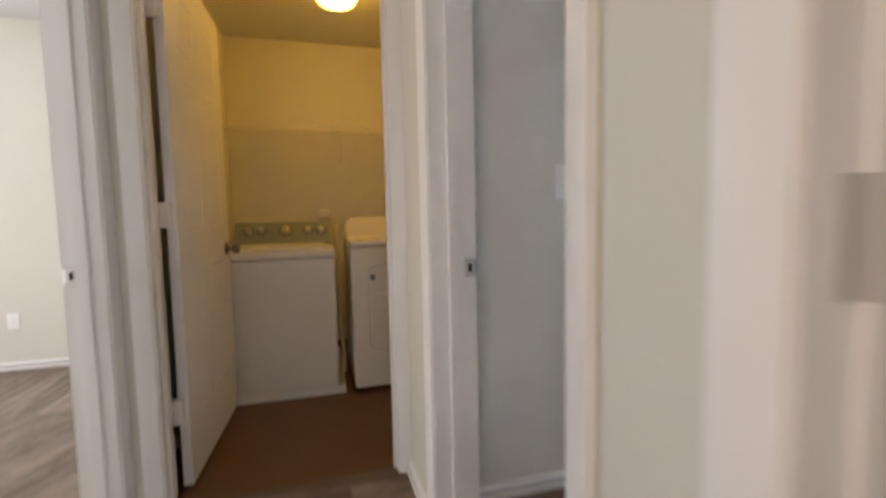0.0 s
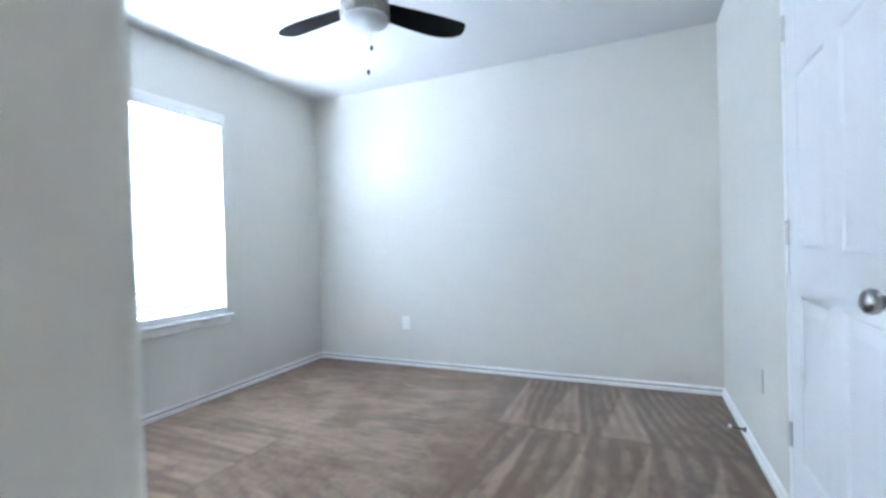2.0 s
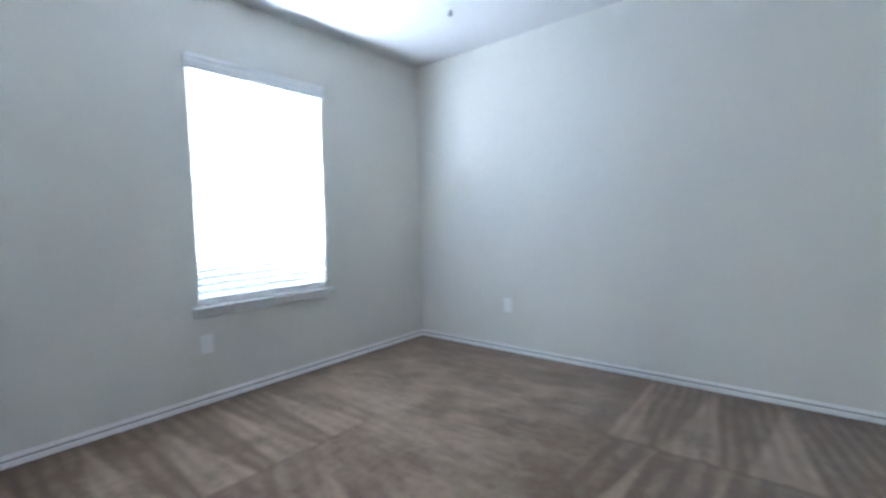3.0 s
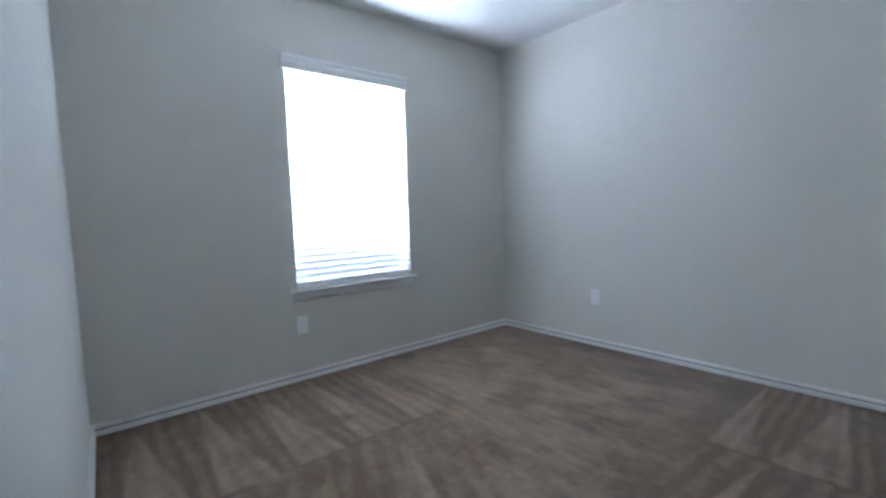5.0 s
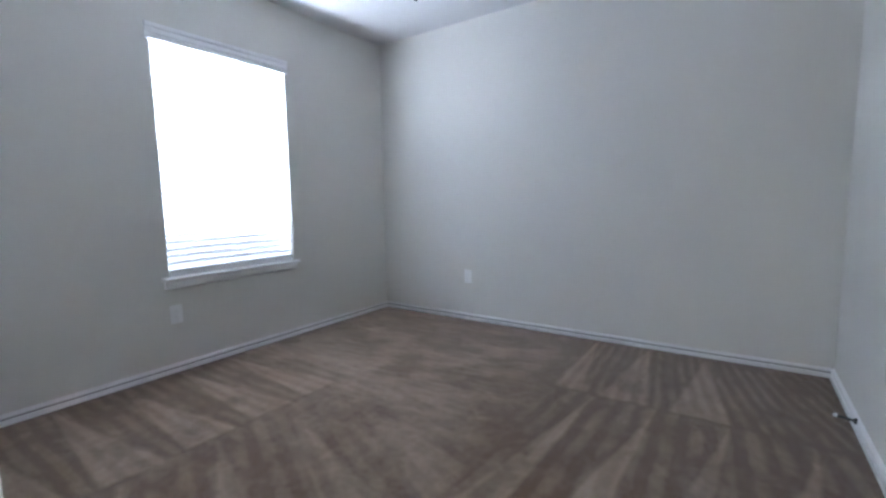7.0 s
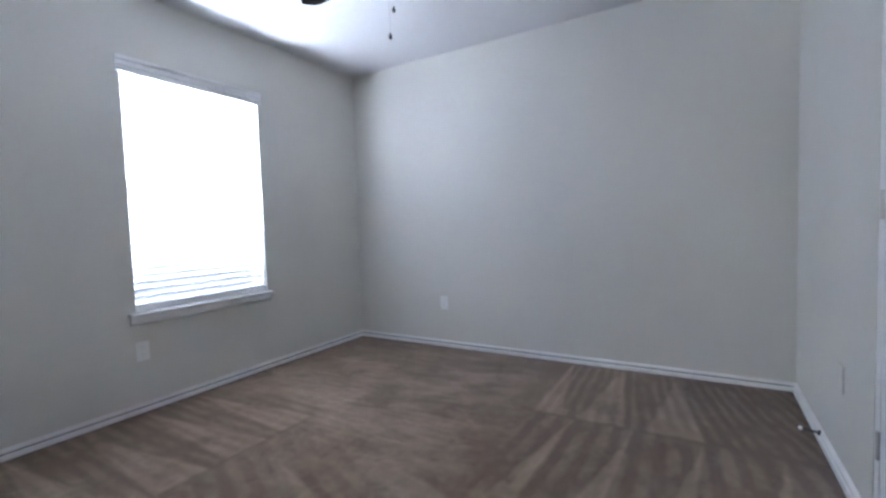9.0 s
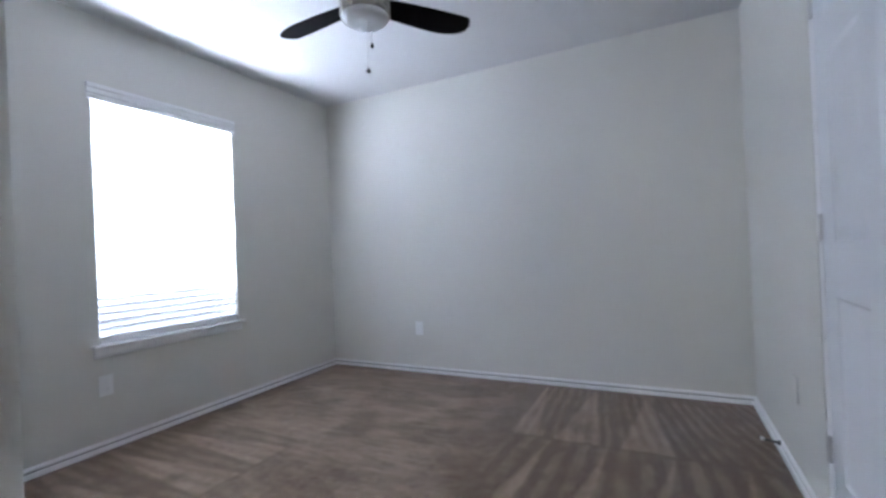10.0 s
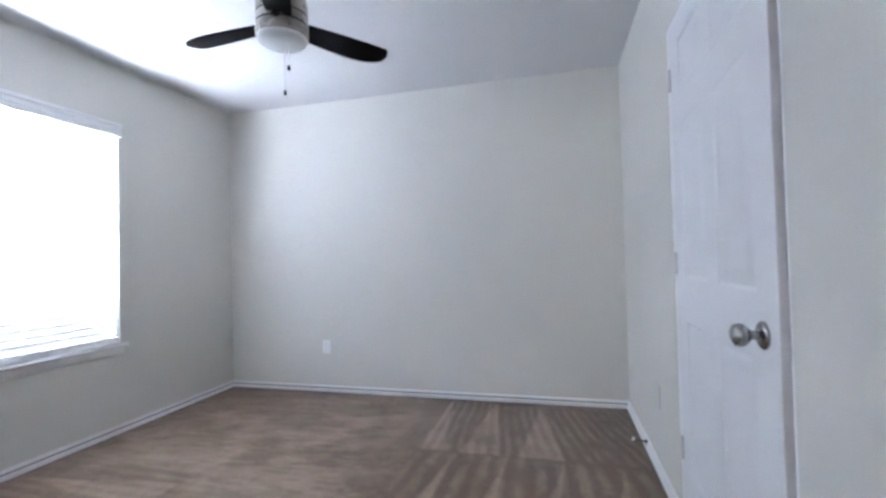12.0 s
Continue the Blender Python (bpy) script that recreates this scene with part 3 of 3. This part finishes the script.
for x in (-0.31, 0.31):
    bm = bmesh.new()
    for d in (-0.027, 0.027):
        tube(bm, (x, d, -0.05), (x, d, -1.41), 0.0012, 5)
    part("ladder_cord", bm, CORD, blind)
for x, z in ((-0.353, -0.800), (-0.337, -0.942)):
    bm = bmesh.new()
    tube(bm, (x, -0.040, -0.05), (x, -0.041, z), 0.0011, 5)
    cord = part("lift_cord", bm, CORD, blind)
    bm = bmesh.new()
    lathe(bm, [(0, 0.010), (0.003, 0.008), (0.0065, -0.016), (0.005, -0.022), (0, -0.022)], (x, -0.041, z), seg=10)
    part("tassel", bm, TASSEL, cord, "grey plastic cord tassel", True)
for x in (-0.302, 0.284):
    bm = bmesh.new()
    rbox(bm, x - 0.014, x + 0.014, -0.0285, -0.0262, -1.436, -1.418, 0.0008, 1)
    part("rail_button", bm, PLATE, blind, "white plastic cord button")


# ---- wall plates ----
def wall_plate(x, y, z, rz, kind, label):
    """An outlet or switch plate, facing local -y."""
    tall = 0.125 if kind == "switch" else 0.114
    group = "bedroom wall plates" if x > -4 else ""
    root = thing({"switch": "light_switch", "outlet": "wall_outlet", "blank": "cover_plate"}[kind], x, y, z, label, {"switch": "light switch", "outlet": "outlet", "blank": "wall plate"}[kind], group, rz)
    bm = bmesh.new()
    rbox(bm, -0.036, 0.036, -0.006, 0.0, -tall / 2, tall / 2, 0.0028, 2)
    # the blank kind takes the wall colour, to merge with the brightly lit wall
    part("plate", bm, WALL if kind == "blank" else PLATE, root)
    if kind == "blank":
        # shade at the plate's edge, painted as a thin grey strip
        bm = bmesh.new()
        box(bm, 0.0355, 0.0385, -0.003, 0.0, -0.054, 0.054)
        part("edge_shade", bm, SHADOW_GREY, root, "grey strip standing in for the plate's shaded edge")
    if kind == "switch":
        bm = bmesh.new()
        strip(bm, [(0, -0.012), (0.003, -0.012), (0.015, 0.004), (0.013, 0.010), (0, 0.012)], (-0.005, -0.006, 0), (0.005, -0.006, 0), (0, -1, 0))
        part("toggle", bm, PLATE, root)
        bm = bmesh.new()
        box(bm, -0.007, 0.007, -0.0064, -0.006, -0.014, 0.014)
        part("toggle_slot", bm, SHADOW_GREY, root)
    elif kind == "outlet":
        for dz in (-0.020, 0.020):
            bm = bmesh.new()
            rbox(bm, -0.017, 0.017, -0.0085, -0.006, dz - 0.014, dz + 0.014, 0.002, 1)
            face = part("socket", bm, PLATE, root)
            bm = bmesh.new()
            for dx in (-0.006, 0.006):
                box(bm, dx - 0.001, dx + 0.001, -0.0089, -0.0085, dz - 0.002, dz + 0.007)
            box(bm, -0.002, 0.002, -0.0089, -0.0085, dz - 0.010, dz - 0.006)
            part("slots", bm, SHADOW_GREY, face)
    for dz in ((-0.03, 0.03) if kind == "switch" else (0.0,)):
        bm = bmesh.new()
        lathe(bm, [(0.003, -0.006), (0.003, -0.0072), (0, -0.0075)], (0, 0, dz), "y", 8)
        part("screw", bm, PLATE, root)
    return root


wall_plate(-3.234, -2.345, 1.141, 0, "switch", "white toggle light switch on the entry wall")
wall_plate(-1.918, 0.0, 0.356, 0, "outlet", "white duplex outlet below the window sill")
wall_plate(0.0, -0.929, 0.373, -90, "outlet", "white duplex outlet on the far bedroom wall")
wall_plate(-0.946, -3.295, 0.385, 180, "blank", "plate beside the closet door, coloured to merge with the bright wall")
wall_plate(-6.213, 0.0, 0.350, 0, "outlet", "white outlet low on the side room wall")

# door stop on the south baseboard
root = thing("door_stop", -0.68, -3.281, 0.043, "dark sprung metal door stop with a white tip on the baseboard", "door stop")
root.matrix_world = pose(-0.68, -3.281, 0.043, 9, 0, 0)
bm = bmesh.new()
lathe(bm, [(0, 0), (0.012, 0), (0.012, 0.006), (0.006, 0.008)], (0, 0, 0), "y", 16)
part("base", bm, RUBBER, root, "", True)
bm = bmesh.new()
for k in range(16):
    lathe(bm, [(0.0045, 0.008 + k * 0.0035), (0.0065, 0.0097 + k * 0.0035), (0.0045, 0.0115 + k * 0.0035)], (0, 0, 0), "y", 10)
part("spring", bm, SPRING, root, "dark coiled spring", True)
bm = bmesh.new()
lathe(bm, [(0.005, 0.064), (0.008, 0.066), (0.008, 0.076), (0, 0.079)], (0, 0, 0), "y", 12)
part("tip", bm, PLATE, root, "white rubber tip", True)

# ---- ceiling fan ----
fan = thing("ceiling_fan", -1.598, -1.645, H, "three-bladed hugger ceiling fan in brushed nickel with dark blades", "ceiling fan")
bm = bmesh.new()
lathe(bm, [(0, 0), (0.075, 0), (0.080, -0.010), (0.080, -0.060), (0.060, -0.085), (0.060, -0.110), (0.090, -0.130), (0.110, -0.155), (0.115, -0.180),
           (0.115, -0.226), (0.110, -0.227), (0.110, -0.233), (0.115, -0.234), (0.115, -0.270), (0.110, -0.271), (0.110, -0.277), (0.115, -0.278),
           (0.115, -0.322), (0.111, -0.327), (0, -0.327)], seg=48)
part("motor_housing", bm, NICKEL, fan, "brushed nickel housing", True)
for z in (-0.230, -0.274):
    bm = bmesh.new()
    lathe(bm, [(0.1102, z - 0.003), (0.1152, z - 0.003), (0.1152, z + 0.003), (0.1102, z + 0.003)], seg=48)
    part("seam", bm, RUBBER, fan, "dark seam round the housing", True)
bm = bmesh.new()
lathe(bm, [(0.108, -0.325), (0.109, -0.332), (0.104, -0.343), (0.090, -0.353), (0.062, -0.360), (0.030, -0.363), (0, -0.364)], seg=48)
part("light_shade", bm, FROST, fan, "frosted white glass bowl", True)


def blade_mesh():
    bm = bmesh.new()
    rows = []
    for k in range(25):
        u = k / 24
        x = 0.10 + 0.455 * u
        lead = 0.048 + 0.030 * math.sin(math.pi * (0.08 + 0.60 * u))
        trail = 0.048 + 0.024 * math.sin(math.pi * (0.05 + 0.55 * u))
        if u > 0.55:
            lead *= max(0.0, 1 - ((u - 0.55) / 0.455) ** 2.6) ** 0.5
        if u > 0.90:
            trail *= max(0.0, 1 - ((u - 0.90) / 0.105) ** 2.4) ** 0.5
        rows.append((x, lead, -trail))
    up, lo = [], []
    for x, w0, w1 in rows:
        up.append((bm.verts.new((x, w0, 0.003)), bm.verts.new((x, w1, 0.003))))
        lo.append((bm.verts.new((x, w0, -0.003)), bm.verts.new((x, w1, -0.003))))
    last = len(rows) - 1
    for k in range(last):
        bm.faces.new((up[k][0], up[k][1], up[k + 1][1], up[k + 1][0]))
        bm.faces.new((lo[k][0], lo[k + 1][0], lo[k + 1][1], lo[k][1]))
        for i in (0, 1):
            bm.faces.new((up[k][i], up[k + 1][i], lo[k + 1][i], lo[k][i]))
    for k in (0, last):
        bm.faces.new((up[k][0], up[k][1], lo[k][1], lo[k][0]))
    return finish(bm, "blade", BLADE)


blade = blade_mesh()
for k in range(3):
    b = tagged(new("blade", blade), "dark espresso fan blade")
    b.parent = fan
    b.matrix_local = pose(0, 0, -0.262, 0, 0, 206 + 120 * k) @ pose(0, 0, 0, -12, 0, 0)
for x, y, z1 in ((-0.017, -0.020, -0.572), (0.014, -0.021, -0.447)):
    bm = bmesh.new()
    tube(bm, (x, y, -0.355), (x, y, z1), 0.0011, 5)
    chain = part("pull_chain", bm, STEEL, fan)
    bm = bmesh.new()
    lathe(bm, [(0, 0.004), (0.004, 0.0), (0.0075, -0.012), (0.0065, -0.020), (0, -0.024)], (x, y, z1), seg=12)
    part("pull", bm, RUBBER, chain, "dark pull knob", True)

# ---- laundry ----
def ring_disc(r):
    bm = bmesh.new()
    lathe(bm, [(0, 0), (r, 0), (r, 0.002), (0, 0.002)], seg=24)
    return bm


def rounded_plate(bm, x0, x1, z0, z1, r, y0, y1, seg=6):
    """An upright plate with rounded corners, from y0 (front) to y1."""
    loop = []
    for cx, cz, a0 in ((x1 - r, z1 - r, 0), (x0 + r, z1 - r, 90), (x0 + r, z0 + r, 180), (x1 - r, z0 + r, 270)):
        for k in range(seg + 1):
            a = radians(a0 + 90 * k / seg)
            loop.append((cx + r * math.cos(a), cz + r * math.sin(a)))
    mx, mz = (x0 + x1) / 2, (z0 + z1) / 2
    rings = []
    for y, inset in ((y1, 0.0), (y0 + 0.003, 0.0), (y0, 0.004)):
        rings.append([bm.verts.new((x + (mx - x) * inset / 0.2, y, z + (mz - z) * inset / 0.2)) for x, z in loop])
    n = len(loop)
    for a, c in zip(rings, rings[1:]):
        for k in range(n):
            bm.faces.new((a[k], a[(k + 1) % n], c[(k + 1) % n], c[k]))
    bm.faces.new(rings[0])
    bm.faces.new(rings[-1])


washer = thing("washing_machine", -4.34, -0.68, 0.0, "white top-loading washing machine with a grey control console", "washing machine")
bm = bmesh.new()
rbox(bm, -0.325, 0.325, -0.44, 0.26, 0.020, 0.80, 0.012)
part("body", bm, ENAMEL, washer)
bm = bmesh.new()
rbox(bm, -0.330, 0.330, -0.448, 0.26, 0.802, 0.850, 0.014, 3)
part("top_panel", bm, ENAMEL, washer)
bm = bmesh.new()
rbox(bm, -0.27, 0.27, -0.42, 0.06, 0.851, 0.866, 0.008)
part("lid", bm, ENAMEL, washer)
bm = bmesh.new()
strip(bm, [(0, 0), (0.20, 0), (0.19, 0.025), (0.075, 0.150), (0.055, 0.160), (0, 0.160)], (-0.325, 0.32, 0.850), (0.325, 0.32, 0.850), (0, -1, 0))
console = part("console", bm, CONSOLE, washer, "grey-green sloping control console")
for x, r in ((-0.23, 0.028), (-0.145, 0.028), (0.015, 0.035), (0.165, 0.029), (0.253, 0.029)):
    bm = bmesh.new()
    lathe(bm, [(0, 0.0), (r, 0.0), (r, 0.004), (r * 0.8, 0.008), (r * 0.72, 0.024), (r * 0.6, 0.027), (0, 0.027)], seg=24)
    k = part("dial_ring", ring_disc(r * 1.25), RUBBER, console, "dark ring behind a dial", True)
    k.matrix_local = Matrix.Translation((x, 0.183, 0.947)) @ pose(0, 0, 0, 47, 0, 0)
    k = part("dial", bm, CHROME, console, "chrome control dial", True)
    k.matrix_local = Matrix.Translation((x, 0.183, 0.948)) @ pose(0, 0, 0, 47, 0, 0)
pan = thing("drip_pan", -4.34, -0.69, 0.0, "white plastic drip pan under the washing machine", "drip pan")
bm = bmesh.new()
box(bm, -0.36, 0.36, -0.49, 0.32, 0.0, 0.008)
for x0, x1, y0, y1 in ((-0.36, 0.36, -0.49, -0.478), (-0.36, 0.36, 0.308, 0.32), (-0.36, -0.348, -0.478, 0.308), (0.348, 0.36, -0.478, 0.308)):
    box(bm, x0, x1, y0, y1, 0.008, 0.05)
part("tray", bm, ENAMEL, pan)
for x in (-0.3, 0.3):
    for y in (-0.4, 0.2):
        bm = bmesh.new()
        lathe(bm, [(0, 0.008), (0.025, 0.008), (0.025, 0.021), (0, 0.021)], (x, y, 0), seg=12)
        part("foot", bm, RUBBER, washer)

dryer = thing("clothes_dryer", -3.585, -0.765, 0.0, "white front-loading clothes dryer", "dryer")
bm = bmesh.new()
rbox(bm, -0.343, 0.343, -0.44, 0.27, 0.02, 0.86, 0.014)
part("body", bm, ENAMEL, dryer)
bm = bmesh.new()
rbox(bm, -0.346, 0.346, -0.446, 0.27, 0.862, 0.895, 0.012, 3)
part("top_panel", bm, ENAMEL, dryer)
bm = bmesh.new()
rounded_plate(bm, -0.335, 0.335, 0.860, 1.036, 0.080, 0.085, 0.315, 8)
for v in bm.verts:
    if v.co.y < 0.2:
        v.co.y += max(0.0, v.co.z - 0.895) * 0.7
part("console", bm, ENAMEL, dryer, "rounded white control console")
bm = bmesh.new()
rounded_plate(bm, -0.245, 0.245, 0.25, 0.745, 0.05, -0.452, -0.4405)
ddoor = part("dryer_door", bm, ENAMEL, dryer)
bm = bmesh.new()
rounded_plate(bm, -0.249, 0.249, 0.246, 0.749, 0.054, -0.4450, -0.4402)
part("door_gap", bm, CONSOLE, dryer)
bm = bmesh.new()
rbox(bm, -0.165, -0.120, -0.472, -0.452, 0.450, 0.565, 0.006)
rbox(bm, -0.200, -0.085, -0.480, -0.452, 0.565, 0.590, 0.006)
part("door_handle", bm, ENAMEL, ddoor)
bm = bmesh.new()
lathe(bm, [(0, -0.4535), (0.017, -0.4535), (0.016, -0.455), (0, -0.455)], (-0.222, 0, 0.682), "y", 20)
part("sticker", bm, mat("sticker_blue", (0.10, 0.12, 0.25), 0.4), ddoor, "small dark blue round sticker")
for x in (-0.3, 0.3):
    for y in (-0.38, 0.2):
        bm = bmesh.new()
        lathe(bm, [(0, 0.0), (0.022, 0.0), (0.022, 0.022), (0, 0.022)], (x, y, 0), seg=12)
        part("foot", bm, RUBBER, dryer)

shelf = thing("wire_shelf", -3.93, -0.15, 1.725, "white coated wire shelf on the laundry wall", "shelf")
bm = bmesh.new()
for y in (0.148, 0.03, -0.155):
    tube(bm, (-0.82, y, 0), (0.70, y, 0), 0.0035, 6)
tube(bm, (-0.82, -0.160, -0.030), (0.70, -0.160, -0.030), 0.0080, 6)
part("long_wire", bm, WIRE, shelf)
bm = bmesh.new()
for k in range(60):
    x = -0.81 + k * 0.0254
    tube(bm, (x, 0.148, 0.004), (x, -0.155, 0.004), 0.0018, 4)
    tube(bm, (x, -0.155, 0.004), (x, -0.160, -0.030), 0.0018, 4)
part("cross_wire", bm, WIRE, shelf)
for x in (0.02,):
    bm = bmesh.new()
    tube(bm, (x, -0.150, -0.012), (x, 0.146, -0.26), 0.0045, 6)
    box(bm, x - 0.008, x + 0.008, 0.144, 0.150, -0.285, -0.24)
    part("bracket", bm, WIRE, shelf, "diagonal wire brace")

vent = thing("supply_valve_box", -4.06, 0.0, 1.07, "small white plastic valve cover on the laundry wall", "valve box")
bm = bmesh.new()
rbox(bm, -0.045, 0.045, -0.055, -0.001, -0.035, 0.035, 0.016, 4)
part("cover", bm, PLATE, vent)

hose = thing("drain_hose", -3.975, -0.98, 0.0, "grey ribbed drain hose between the two machines", "hose")
bm = bmesh.new()
rings = []
for k in range(73):
    u = k / 72
    c = Vector((0.006 * math.sin(9 * u), 0.10 + 0.62 * u - 0.10 * math.sin(math.pi * u), 0.03 + 0.95 * u ** 1.6))
    way = Vector((0.054 * math.cos(9 * u), 0.62 - 0.314 * math.cos(math.pi * u), 1.52 * u ** 0.6)).to_track_quat("Z", "Y").to_matrix()
    r = 0.013 if k % 2 else 0.0115
    rings.append([bm.verts.new(c + way @ Vector((r * math.cos(math.pi * i / 5), r * math.sin(math.pi * i / 5), 0))) for i in range(10)])
for p, q in zip(rings, rings[1:]):
    for i in range(10):
        bm.faces.new((p[i], p[(i + 1) % 10], q[(i + 1) % 10], q[i]))
bm.faces.new(rings[0])
bm.faces.new(rings[-1])
part("pipe", bm, SHADOW_GREY, hose, "", True)

light = thing("ceiling_light", -3.945, -0.99, H, "lit round ribbed glass ceiling light", "ceiling light")
bm = bmesh.new()
lathe(bm, [(0, 0), (0.135, 0), (0.138, -0.012), (0.128, -0.022), (0, -0.022)], seg=40)
part("base", bm, TRIM, light, "", True)
bm = bmesh.new()
prof = [(0.122, -0.022), (0.128, -0.062), (0.124, -0.098), (0.104, -0.128), (0.068, -0.146), (0.03, -0.153), (0, -0.154)]
lathe(bm, prof, seg=64)
for v in bm.verts:
    a = math.atan2(v.co.y, v.co.x)
    f = 1 + 0.012 * math.cos(32 * a)
    v.co.x, v.co.y = v.co.x * f, v.co.y * f
shade = part("glass_shade", bm, GLOW, light, "glowing ribbed glass bowl", True)
